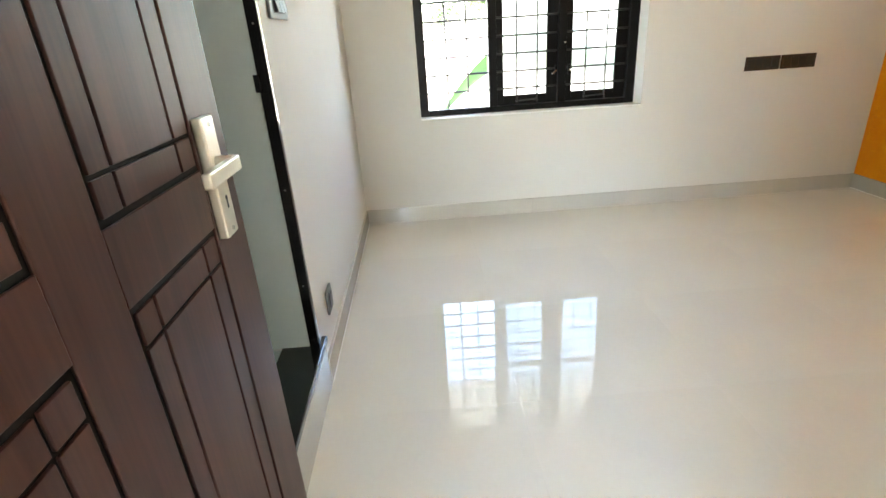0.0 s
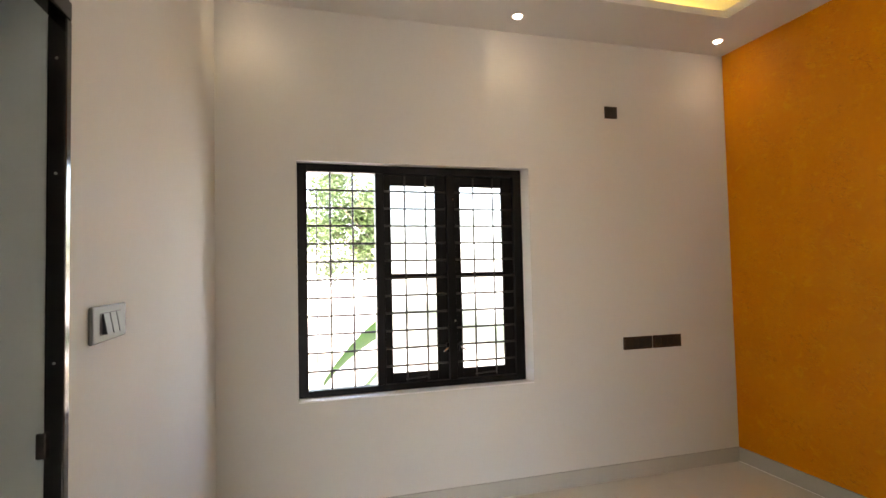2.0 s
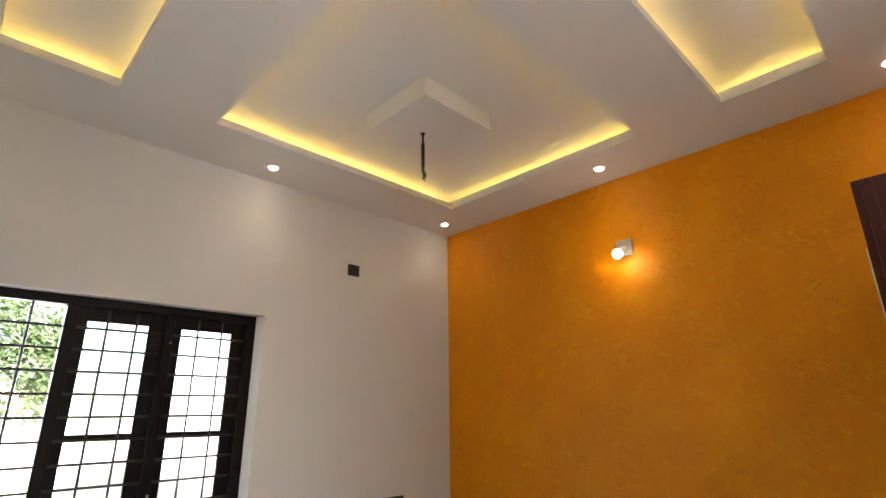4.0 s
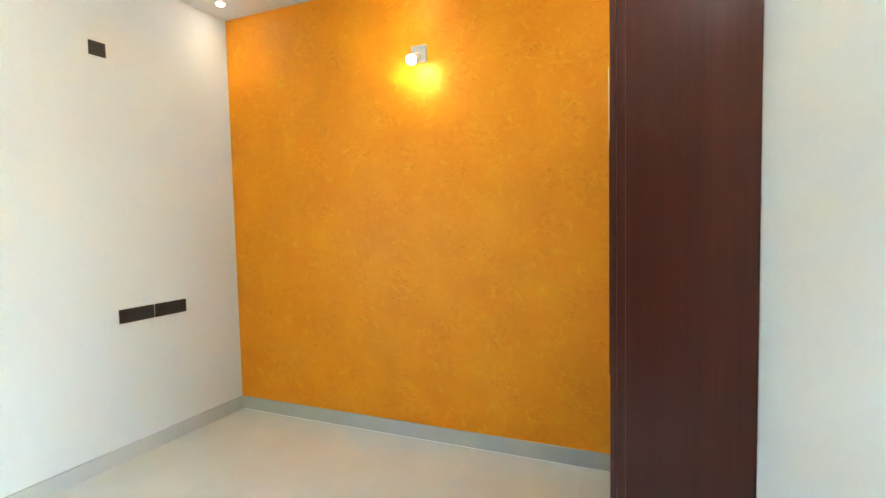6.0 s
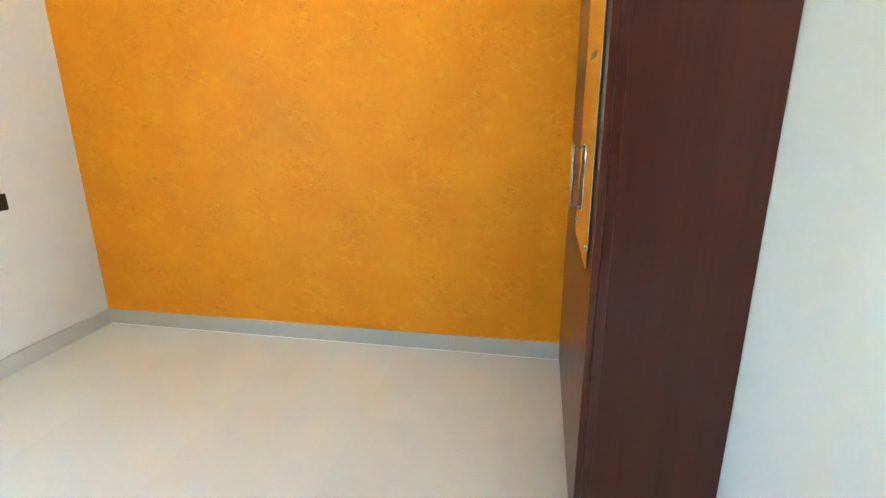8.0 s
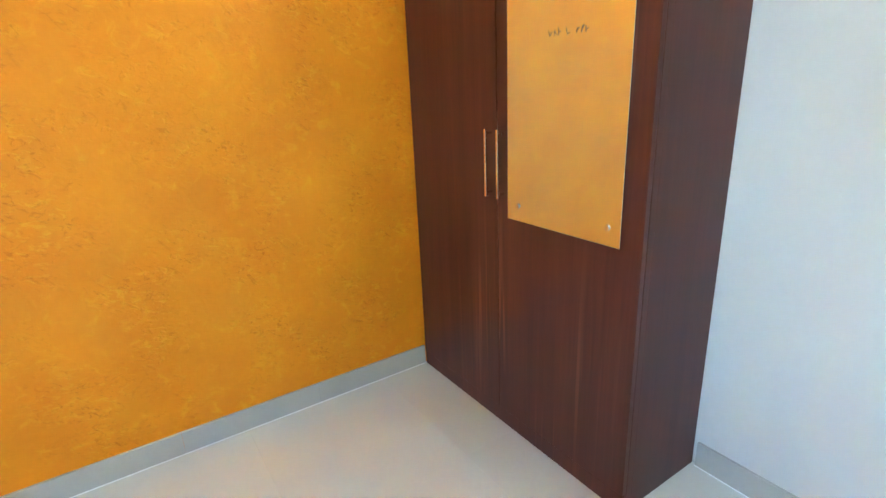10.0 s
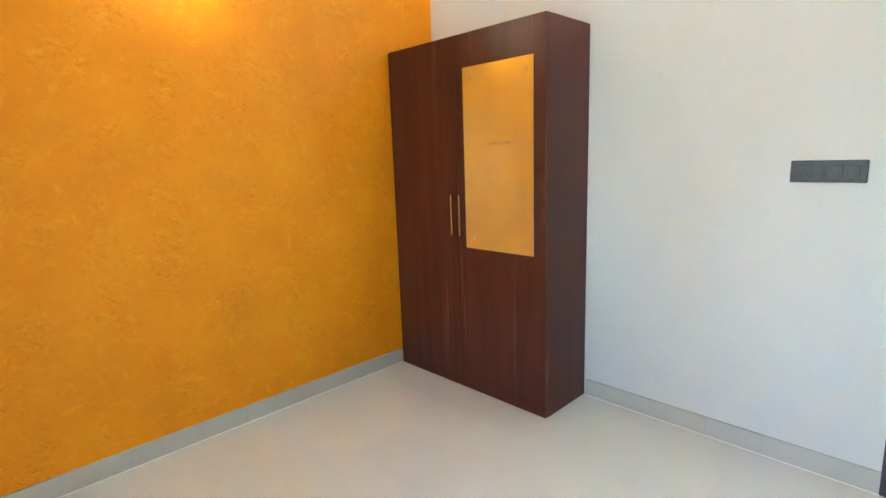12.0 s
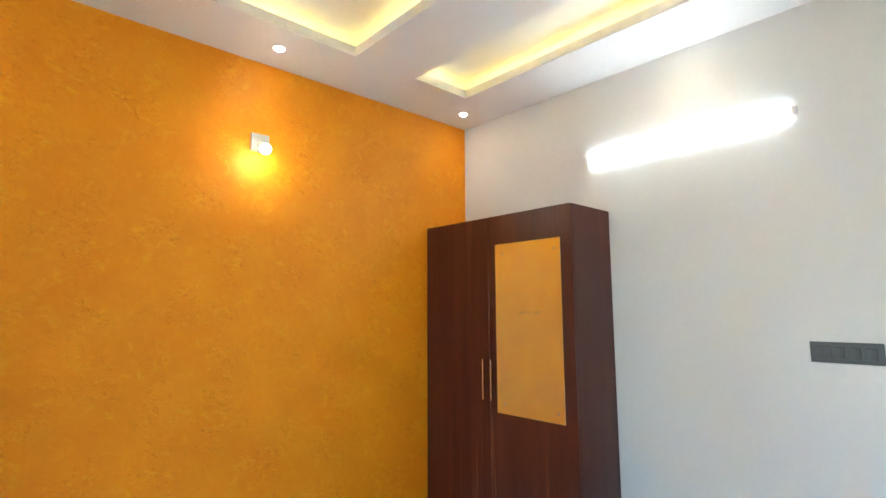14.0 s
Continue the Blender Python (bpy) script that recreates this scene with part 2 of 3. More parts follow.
def mesh_of(name, bm, mat, smooth=False):
    bmesh.ops.recalc_face_normals(bm, faces=bm.faces)
    data = bpy.data.meshes.new(name)
    bm.to_mesh(data)
    bm.free()
    data.materials.append(mat)
    if smooth:
        for p in data.polygons:
            p.use_smooth = True
    return data


def setting(name, bm, mat, label="", category=""):
    return tagged(new(name, mesh_of(name, bm, mat)), label, category, kind="structure")


def thing(name, base, label, category, group="", kind=""):
    ob = new(name)
    ob.location = base
    ob.empty_display_size = 0.05
    return tagged(ob, label, category, group, kind)


def origin(ob):
    p = Vector((0, 0, 0))
    while ob:
        p += ob.location
        ob = ob.parent
    return p


def part(name, bm, mat, parent, label="", smooth=False):
    """One mesh, given in world places, under a thing or a part."""
    bmesh.ops.translate(bm, verts=bm.verts, vec=-origin(parent))
    ob = new(name, mesh_of(name, bm, mat, smooth))
    ob.parent = parent
    return tagged(ob, label)


# ---------------------------------------------------------------- walls, floor, ceiling
T = 0.2
WX0, WX1, WZ0, WZ1 = -3.031, -1.588, 0.680, 2.056      # bedroom window
VX0, VX1, VZ0, VZ1 = -4.675, -4.075, 1.645, 2.145          # bathroom ventilator
BY0, BY1, BZ = -2.56, -1.802, 1.97                      # bathroom doorway
EX0, EX1, EZ = -3.455, -2.583, 2.08                    # entry doorway
UP = 3.2

bm = bmesh.new()
for x0, x1, z0, z1 in ((-5.4, VX0, 0, UP), (VX0, VX1, 0, VZ0), (VX0, VX1, VZ1, UP), (VX1, WX0, 0, UP),
                       (WX0, WX1, 0, WZ0), (WX0, WX1, WZ1, UP), (WX1, T, 0, UP)):
    box(bm, x0, x1, NORTH, NORTH + T, z0, z1)
setting("wall_north", bm, WALL, "cream-white painted wall with a dark barred window", "wall")

bm = bmesh.new()
for y0, y1, z0, z1 in ((SOUTH, BY0, 0, UP), (BY0, BY1, BZ, UP), (BY1, NORTH, 0, UP)):
    box(bm, WEST - 0.165, WEST, y0, y1, z0, z1)
setting("wall_west", bm, WALL, "cream-white painted wall with a bathroom doorway", "wall")

setting("wall_east", block(EAST, EAST + T, SOUTH - T, NORTH, 0, UP), ORANGE, "bright orange texture-painted feature wall", "wall")

bm = bmesh.new()
for x0, x1, z0, z1 in ((-5.4, EX0, 0, UP), (EX0, EX1, EZ, UP), (EX1, EAST, 0, UP)):
    box(bm, x0, x1, SOUTH - T, SOUTH, z0, z1)
setting("wall_south", bm, WALL, "white painted wall with the entry doorway", "wall")

# ceiling with one square tray and two narrow trays: (x0, x1, y0, y1) of each opening
TRAYS = ((-2.180, -0.432, -1.957, -0.485), (-3.068, -2.632, -1.957, -0.495), (-2.180, -0.441, -2.828, -2.390))
xs = sorted({WEST, EAST} | {v for t in TRAYS for v in t[:2]})
ys = sorted({SOUTH, NORTH} | {v for t in TRAYS for v in t[2:]})
bm = bmesh.new()
for x0, x1 in zip(xs, xs[1:]):
    for y0, y1 in zip(ys, ys[1:]):
        if not any(t[0] <= (x0 + x1) / 2 <= t[1] and t[2] <= (y0 + y1) / 2 <= t[3] for t in TRAYS):
            box(bm, x0, x1, y0, y1, TOP, TOP + 0.014)
SET = 0.18                           # how far the tray's sides stand back behind its lip
for x0, x1, y0, y1 in TRAYS:
    for a, b, c, d in ((x0 - 0.012, x0, y0 - 0.012, y1 + 0.012), (x1, x1 + 0.012, y0 - 0.012, y1 + 0.012),
                       (x0, x1, y0 - 0.012, y0), (x0, x1, y1, y1 + 0.012)):
        box(bm, a, b, c, d, TOP + 0.015, TOP + (0.042 if c == y1 else 0.058))
    for a, b, c, d in ((x0 - SET, x0 - 0.0125, y0 - SET, y1 + SET), (x1 + 0.0125, x1 + SET, y0 - SET, y1 + SET),
                       (x0 - 0.0125, x1 + 0.0125, y0 - SET, y0 - 0.0125), (x0 - 0.0125, x1 + 0.0125, y1 + 0.0125, y1 + SET)):
        box(bm, a, b, c, d, TOP + 0.0145, TOP + 0.030)
    box(bm, x0 - SET, x1 + SET, y0 - SET, y1 + SET, RECESS, RECESS + 0.02)
    for a, b, c, d in ((x0 - SET - 0.012, x0 - SET, y0 - SET, y1 + SET), (x1 + SET, x1 + SET + 0.012, y0 - SET, y1 + SET),
                       (x0 - SET, x1 + SET, y0 - SET - 0.012, y0 - SET), (x0 - SET, x1 + SET, y1 + SET, y1 + SET + 0.012)):
        box(bm, a, b, c, d, TOP + 0.015, RECESS + 0.02)
box(bm, -1.555, -1.075, -1.425, -0.945, TOP + 0.004, RECESS - 0.001)      # square drop in the middle tray
setting("ceiling", bm, CEIL, "white gypsum false ceiling with lit recessed trays", "ceiling")
setting("roof_slab", block(-5.4, T, -6.4, NORTH + T, UP, UP + 0.15), PLASTER, "plain concrete roof slab", "roof")

# glowing strips that lie behind the trays' lips
for x0, x1, y0, y1 in TRAYS:
    strip = thing("led_strip", ((x0 + x1) / 2, (y0 + y1) / 2, TOP + 0.030), "warm yellow LED strip hidden in a ceiling tray", "led strip", "cove strips")
    o = 0.138
    for a, b, c, d in ((x0 - o - 0.01, x0 - o, y0, y1), (x1 + o, x1 + o + 0.01, y0, y1),
                       (x0, x1, y0 - o - 0.01, y0 - o), (x0, x1, y1 + o, y1 + o + 0.01)):
        part("strip_run", block(a, b, c, d, TOP + 0.030, TOP + 0.038), LED, strip)

floor = setting("floor", block(-5.4, T, -6.4, NORTH, -0.15, -0.0012), GROUT, "glossy beige vitrified tile floor", "floor")


# ---------------------------------------------------------------- window
def grille(win, x0, x1, z0, z1, y):
    """Steel bars in one bay: level bars close together and two uprights."""
    n = 12
    for i in range(1, n):
        z = z0 + (z1 - z0) * i / n
        part("grille_bar", rod(bmesh.new(), (x0, y, z), (x1, y, z), 0.0064, 8), BAR, win)
    for i in (1, 2):
        x = x0 + (x1 - x0) * i / 3
        part("grille_bar", rod(bmesh.new(), (x, y + 0.008, z0), (x, y + 0.008, z1), 0.0064, 8), BAR, win)


def bedroom_window():
    win = thing("window_1", ((WX0 + WX1) / 2, 0.05, WZ0), "black steel three-bay window with a security grille", "window", kind="structure")
    y0, y1 = 0.070, 0.130
    part("window_frame", block(WX0 + 0.001, WX0 + 0.057, y0, y1, WZ0 + 0.012, WZ1 - 0.001, bevel=0.003), FRAME, win)
    part("window_frame", block(-1.671, -1.612, y0, y1, WZ0 + 0.012, WZ1 - 0.001, bevel=0.003), FRAME, win)
    part("window_frame", block(WX0 + 0.057, -1.671, y0, y1, WZ0 + 0.012, WZ0 + 0.048, bevel=0.003), FRAME, win)
    part("window_frame", block(WX0 + 0.057, -1.671, y0, y1, WZ1 - 0.048, WZ1 - 0.001, bevel=0.003), FRAME, win)
    part("mullion", block(-2.574, -2.521, y0, y1, WZ0 + 0.048, WZ1 - 0.048, bevel=0.003), FRAME, win)
    part("mullion", block(-2.122, -2.072, y0, y1, WZ0 + 0.048, WZ1 - 0.048, bevel=0.003), FRAME, win)
    bm = bmesh.new()
    splay = ((-1.588, 0.001), (-1.586, 0.001), (-1.586, 0.2), (-1.6115, 0.2), (-1.6115, 0.07))
    ends = [[bm.verts.new((x, y, z)) for x, y in splay] for z in (WZ0 + 0.009, WZ1 - 0.001)]
    for k in range(5):
        bm.faces.new((ends[0][k], ends[0][(k + 1) % 5], ends[1][(k + 1) % 5], ends[1][k]))
    bm.faces.new(ends[0])
    bm.faces.new(ends[1])
    part("reveal", bm, BRIGHT_WHITE, win, "splayed white painted reveal")
    part("reveal", block(WX0 - 0.002, WX0 + 0.0008, 0.001, 0.2, WZ0 + 0.009, WZ1 - 0.001), BRIGHT_WHITE, win, "white painted reveal")
    part("reveal", block(WX0, WX1, 0.001, 0.2, WZ1 - 0.0008, WZ1 + 0.002), BRIGHT_WHITE, win, "white painted reveal")
    part("window_sill", block(WX0, WX1, 0.002, 0.2, WZ0 - 0.004, WZ0 + 0.008), BRIGHT_WHITE, win, "white painted sill")
    for x0, x1 in ((-2.5205, -2.1225), (-2.0715, -1.6715)):
        sash = part("sash", block(x0, x0 + 0.046, 0.098, 0.128, 0.7285, 2.0075, bevel=0.003), FRAME, win)
        part("stile", block(x1 - 0.070, x1, 0.098, 0.128, 0.7285, 2.0075, bevel=0.003), FRAME, sash)
        part("rail", block(x0 + 0.046, x1 - 0.070, 0.098, 0.128, 0.7285, 0.788, bevel=0.003), FRAME, sash)
        part("rail", block(x0 + 0.046, x1 - 0.070, 0.098, 0.128, 1.940, 2.0075, bevel=0.003), FRAME, sash)
        part("rail", block(x0 + 0.046, x1 - 0.070, 0.098, 0.127, 1.360, 1.394, bevel=0.003), FRAME, sash)
        for z0, z1 in ((0.788, 1.360), (1.394, 1.940)):
            pane = part("pane", block(x0 + 0.046, x1 - 0.070, 0.110, 0.114, z0, z1), GLASS, sash, "frosted white glass pane")
            pane.visible_shadow = False
    for x, s in ((-2.140, 1), (-2.055, -1)):
        latch = part("latch", block(x - 0.008, x + 0.008, 0.050, 0.070, 0.90, 0.96, bevel=0.003), FRAME, win)
        part("lever", rod(bmesh.new(), (x, 0.05, 0.93), (x - s * 0.03, 0.036, 0.912), 0.006, 8), STEEL, latch, "bright steel lever")
    for x in (-2.33, -1.88):
        part("stay", rod(bmesh.new(), (x - 0.07, 0.082, 0.752), (x + 0.07, 0.088, 0.758), 0.005, 8), GREYPLATE, win, "thin grey window stay")
    for z in (1.86, 1.10):
        part("bolt_knob", rod(bmesh.new(), (-2.088, 0.070, z), (-2.088, 0.052, z - 0.006), 0.006, 8), STEEL, win, "small steel bolt knob")
    for z0, z1 in ((0.86, 1.36), (1.40, 1.90)):
        part("stay_rod", rod(bmesh.new(), (-2.922, 0.145, z0), (-2.918, 0.145, z1), 0.004, 8), BAR, win)
    grille(win, WX0 + 0.057, -2.574, WZ0 + 0.048, WZ1 - 0.048, 0.088)
    grille(win, -2.521, -2.122, WZ0 + 0.048, WZ1 - 0.048, 0.088)
    grille(win, -2.072, -1.671, WZ0 + 0.048, WZ1 - 0.048, 0.088)


bedroom_window()


# ---------------------------------------------------------------- skirting
def skirting(name, runs, bead_shows=True):
    """Tile skirting; runs of (x0, x1, y0, y1), cut into lengths."""
    base = setting(name, block(*runs[0], 0.0, 0.002), GROUT, "grey glazed tile skirting", "skirting")
    for x0, x1, y0, y1 in runs:
        along_x = abs(x1 - x0) > abs(y1 - y0)
        a, b = (x0, x1) if along_x else (y0, y1)
        n = max(1, round(abs(b - a) / 0.6))
        for i in range(n):
            p, q = a + (b - a) * i / n + 0.0003, a + (b - a) * (i + 1) / n - 0.0003
            bm = block(p, q, y0, y1, 0.0, 0.1, bevel=0.0012) if along_x else block(x0, x1, p, q, 0.0, 0.1, bevel=0.0012)
            part("skirting_tile", bm, SKIRT, base)
        if bead_shows:
            # thin white strip, slightly proud, along the foot of the tiles
            bead = block(a, b, y0, y1, 0.0005, 0.004) if along_x else block(x0, x1, a, b, 0.0005, 0.004)
            out = Vector((0, (0.0022 if (y0 + y1) / 2 < (SOUTH + NORTH) / 2 else -0.0022), 0)) if along_x else Vector(((0.0022 if (x0 + x1) / 2 < (WEST + EAST) / 2 else -0.0022), 0, 0))
            bmesh.ops.translate(bead, verts=bead.verts, vec=out)
            part("foot_bead", bead, BRIGHT_WHITE, base, "thin white strip along the skirting's foot")


skirting("baseboard_1", [(WEST + 0.012, EAST - 0.012, NORTH - 0.012, NORTH)], bead_shows=False)
skirting("baseboard_2", [(EAST - 0.012, EAST, -2.849, NORTH)])
skirting("baseboard_3", [(EX1, -1.235, SOUTH, SOUTH + 0.012)])
skirting("baseboard_4", [(WEST, WEST + 0.012, BY1 + 0.051, NORTH)])

# ---------------------------------------------------------------- doorways
bath = thing("door_frame", (-3.47, -2.17, 0), "dark glossy bathroom door frame on a black granite sill", "door frame", kind="structure")
part("jamb", block(-3.490, WEST + 0.004, BY1 - 0.018, BY1 + 0.006, 0.208, BZ - 0.034, bevel=0.003), PVC, bath)
part("jamb", block(-3.490, WEST + 0.004, BY0 - 0.006, BY0 + 0.036, 0.208, BZ - 0.034, bevel=0.003), PVC, bath)
part("head", block(-3.490, WEST + 0.004, BY0 - 0.006, BY1 + 0.006, BZ - 0.034, BZ + 0.006, bevel=0.003), PVC, bath)
part("reveal", block(WEST - 0.165, -3.492, BY1 - 0.012, BY1 + 0.001, 0.208, BZ), REVEAL, bath, "pale green-white painted reveal")
part("reveal", block(WEST - 0.165, -3.492, BY0 - 0.001, BY0 + 0.030, 0.208, BZ), REVEAL, bath, "pale green-white painted reveal")
part("strike_box", block(-3.500, -3.482, BY1 - 0.026, BY1 - 0.018, 1.070, 1.119, bevel=0.003), PVC, bath)
for z in (0.45, 0.78, 1.25, 1.62, 1.85):
    part("screw", rod(bmesh.new(), (-3.472, BY1 - 0.021, z), (-3.472, BY1 - 0.017, z), 0.0032, 8), STEEL, bath)
part("sill", block(-3.590, WEST + 0.020, BY0 - 0.04, BY1 + 0.052, 0.182, 0.208, bevel=0.005), BLACK, bath, "polished black granite sill")
part("riser", block(-3.588, WEST + 0.010, BY0 - 0.038, BY1 + 0.050, 0.0, 0.182), SKIRT, bath, "glazed tile riser")

entry = thing("door_frame", (-3.0, -3.3, 0), "dark painted wooden entry door frame", "door frame", kind="structure")
for x0, x1 in ((EX0 - 0.003, EX0 + 0.05), (EX1 - 0.075, EX1 + 0.004)):
    part("jamb", block(x0, x1, SOUTH - 0.12, SOUTH + 0.014, 0.0, EZ - 0.07, bevel=0.003), JAMB, entry)
part("head", block(EX0 - 0.003, EX1 + 0.004, SOUTH - 0.12, SOUTH + 0.014, EZ - 0.07, EZ + 0.004, bevel=0.003), JAMB, entry)


# ---------------------------------------------------------------- entry door leaf
def entry_door():
    X, Y0, Y1, Z0, Z1 = -3.398, -3.240, -2.405, 0.012, 2.0
    door = thing("door_1", (X - 0.02, Y0, Z0), "dark brown wooden door with grooved panels, standing open", "door", kind="structure")
    part("core", block(X - 0.036, X - 0.005, Y0, Y1, Z0, Z1), GROOVE, door, "dark stained grooves")
    part("back_face", block(X - 0.040, X - 0.0362, Y0, Y1, Z0, Z1), DOORWOOD, door)
    G = 0.0052
    cols = ((-3.187, -2.923), (-2.807, -2.541))
    rows = ((0.16, 0.913), (1.022, 1.86))

    def face(y0, y1, z0, z1, bevel=0.0016):
        part("panel", block(X - 0.005, X, y0, y1, z0, z1, bevel=bevel), DOORWOOD, door)
    # stiles and rails round the panels
    face(Y0, cols[0][0] - G, Z0, Z1)
    face(cols[0][1] + G, cols[1][0] - G, Z0, Z1)
    face(cols[1][1] + G, Y1, Z0, Z1)
    for a, b in cols:
        for z0, z1 in ((Z0, rows[0][0] - G), (rows[0][1] + G, rows[1][0] - G), (rows[1][1] + G, Z1)):
            face(a - G, b + G, z0, z1)
    # each panel: nine fields between two upright and two level grooves
    for a, b in cols:
        for z0, z1 in rows:
            g = 0.0034
            us, vs = (a + G, a + 0.049, b - 0.054, b - G), (z0 + G, z0 + 0.052, z1 - 0.054, z1 - G)
            for i in range(3):
                for j in range(3):
                    face(us[i] + (g if i else 0), us[i + 1] - (g if i < 2 else 0), vs[j] + (g if j else 0), vs[j + 1] - (g if j < 2 else 0), 0.001)
    handle = part("handle_plate", block(X, X + 0.017, -2.529, -2.479, 0.894, 1.095, bevel=0.003), SATIN, door, "satin nickel lever handle plate")
    part("boss", rod(bmesh.new(), (X + 0.016, -2.505, 1.020), (X + 0.044, -2.505, 1.020), 0.012, 18), SATIN, handle)
    part("lever", block(X + 0.036, X + 0.050, -2.622, -2.488, 1.004, 1.029, bevel=0.003), SATIN, handle)
    key = bmesh.new()
    rod(key, (X + 0.0171, -2.502, 0.960), (X + 0.0178, -2.502, 0.960), 0.0042, 12)
    box(key, X + 0.0171, X + 0.0178, -2.5045, -2.4995, 0.942, 0.958)
    part("keyhole", key, WIRE, handle)
    for z in (1.083, 0.906):
        part("screw", rod(bmesh.new(), (X + 0.0165, -2.504, z), (X + 0.0190, -2.504, z), 0.004, 10), STEEL, handle)
    part("latch_plate", block(X - 0.03, X - 0.008, Y1, Y1 + 0.002, 0.93, 1.10), STEEL, door)
    for z in (0.3, 1.0, 1.7):
        part("hinge", rod(bmesh.new(), (X - 0.003, Y0 - 0.006, z - 0.05), (X - 0.003, Y0 - 0.006, z + 0.05), 0.006, 10), STEEL, door)


entry_door()


# ---------------------------------------------------------------- wardrobe
def wardrobe():
    X0, Y0, Y1, Z1 = -1.220, SOUTH + 0.002, -2.849, 2.1
    w = thing("wardrobe", (X0 / 2, (Y0 + Y1) / 2, 0), "dark mahogany laminate wardrobe with two doors and a mirror", "wardrobe")
    part("side_panel", block(X0, X0 + 0.018, Y0, Y1 - 0.0470, 0, Z1, bevel=0.0003), BOARD, w)
    part("front_stile", block(X0, X0 + 0.018, Y1 - 0.0467, Y1 - 0.0205, 0, Z1, bevel=0.0003), BOARD, w)
    part("side_panel", block(-0.022, -0.004, Y0, Y1 - 0.020, 0, Z1, bevel=0.001), BOARD, w)
    part("top_panel", block(X0 + 0.018, -0.022, Y0, Y1 - 0.020, Z1 - 0.018, Z1, bevel=0.001), BOARD, w)
    part("back_panel", block(X0 + 0.018, -0.022, Y0, Y0 + 0.006, 0.07, Z1 - 0.018), BOARD, w)
    part("bottom_panel", block(X0 + 0.018, -0.022, Y0 + 0.006, Y1 - 0.022, 0.07, 0.088), BOARD, w)
    part("plinth", block(X0 + 0.0185, -0.0225, Y1 - 0.032, Y1 - 0.022, 0, 0.069), BOARD, w)
    part("plinth_face", block(X0 + 0.001, -0.014, Y1 - 0.0195, Y1 - 0.003, 0.001, 0.068, bevel=0.001), LAMINATE, w)
    for x0, x1, hx in ((-0.6035, -0.014, -0.572), (X0 + 0.001, -0.6065, -0.638)):
        d = part("wardrobe_door", block(x0, x1, Y1 - 0.0195, Y1, 0.071, Z1, bevel=0.0015), LAMINATE, w)
        bm = block(hx - 0.005, hx + 0.005, Y1 + 0.024, Y1 + 0.032, 0.970, 1.213, bevel=0.002)
        for z in (0.985, 1.198):
            rod(bm, (hx, Y1, z), (hx, Y1 + 0.026, z), 0.004, 8)
        part("handle", bm, STEEL, d, "slim brushed steel bar handle")
    return w


wardrobe()

mirror = thing("mirror", (-0.912, -2.845, 0.90), "frameless rectangular mirror on chrome screws on a wardrobe door", "mirror")
part("mirror_glass", block(-1.152, -0.671, -2.8440, -2.8395, 0.903, 1.917, bevel=0.001), MIRROR, mirror)
part("backing", block(-1.147, -0.676, -2.8458, -2.8442, 0.908, 1.912), GREYPLATE, mirror)
for x in (-1.105, -0.725):
    for z in (0.957, 1.857):
        part("screw", rod(bmesh.new(), (x, -2.8393, z), (x, -2.835, z), 0.009, 14), STEEL, mirror, "chrome cap screw")
        part("standoff", rod(bmesh.new(), (x, -2.849, z), (x, -2.846, z), 0.006, 10), STEEL, mirror)
# faint unreadable pencil scribble, as small bars
r = random.Random(8)
for k in range(9):
    if k in (3, 5):
        continue
    x, h = -0.862 - 0.017 * k, r.uniform(0.016, 0.026)
    bm = bmesh.new()
    rod(bm, (x, -2.8391, 1.488), (x + r.uniform(-0.006, 0.006), -2.8391, 1.488 + h), 0.0012, 5)
    rod(bm, (x, -2.8391, 1.488 + h * r.random()), (x - 0.010, -2.8391, 1.488 + h * r.random()), 0.0012, 5)
    part("pencil_mark", bm, PENCIL, mirror)


# ---------------------------------------------------------------- electrical plates
def north_plate(name, x0, x1, z0, z1, label, kind):
    p = thing(name, ((x0 + x1) / 2, NORTH, z0), label, kind)
    plate = part("plate", block(x0, x1, NORTH - 0.011, NORTH - 0.0005, z0, z1, bevel=0.003), BROWNPLATE, p)
    return p, plate


for a, b in ((-0.928, -0.703), (-0.694, -0.467)):
    p, plate = north_plate("socket_plate", a, b, 0.846, 0.931, "dark brown switch and socket plate on the wall", "socket")
    w = (b - a - 0.02) / 4
    for i in range(4):
        x = a + 0.01 + i * w
        key = part("module", block(x + 0.002, x + w - 0.002, NORTH - 0.014, NORTH - 0.0105, 0.860, 0.917, bevel=0.0015), DARKKEY, p)
        if i in (1, 2) and a < -0.8 or i == 2:
            for dx, dz in ((-0.008, 0), (0.008, 0), (0, 0.014)):
                part("hole", rod(bmesh.new(), (x + w / 2 + dx, NORTH - 0.0148, 0.886 + dz), (x + w / 2 + dx, NORTH - 0.0138, 0.886 + dz), 0.003, 8), WIRE, key)
p, plate = north_plate("socket_plate", -1.011, -0.916, 2.418, 2.500, "small dark brown socket plate high on the wall", "socket")
for x in (-0.998, -0.962):
    part("module", block(x, x + 0.033, NORTH - 0.014, NORTH - 0.0105, 2.430, 2.488, bevel=0.0015), DARKKEY, p)

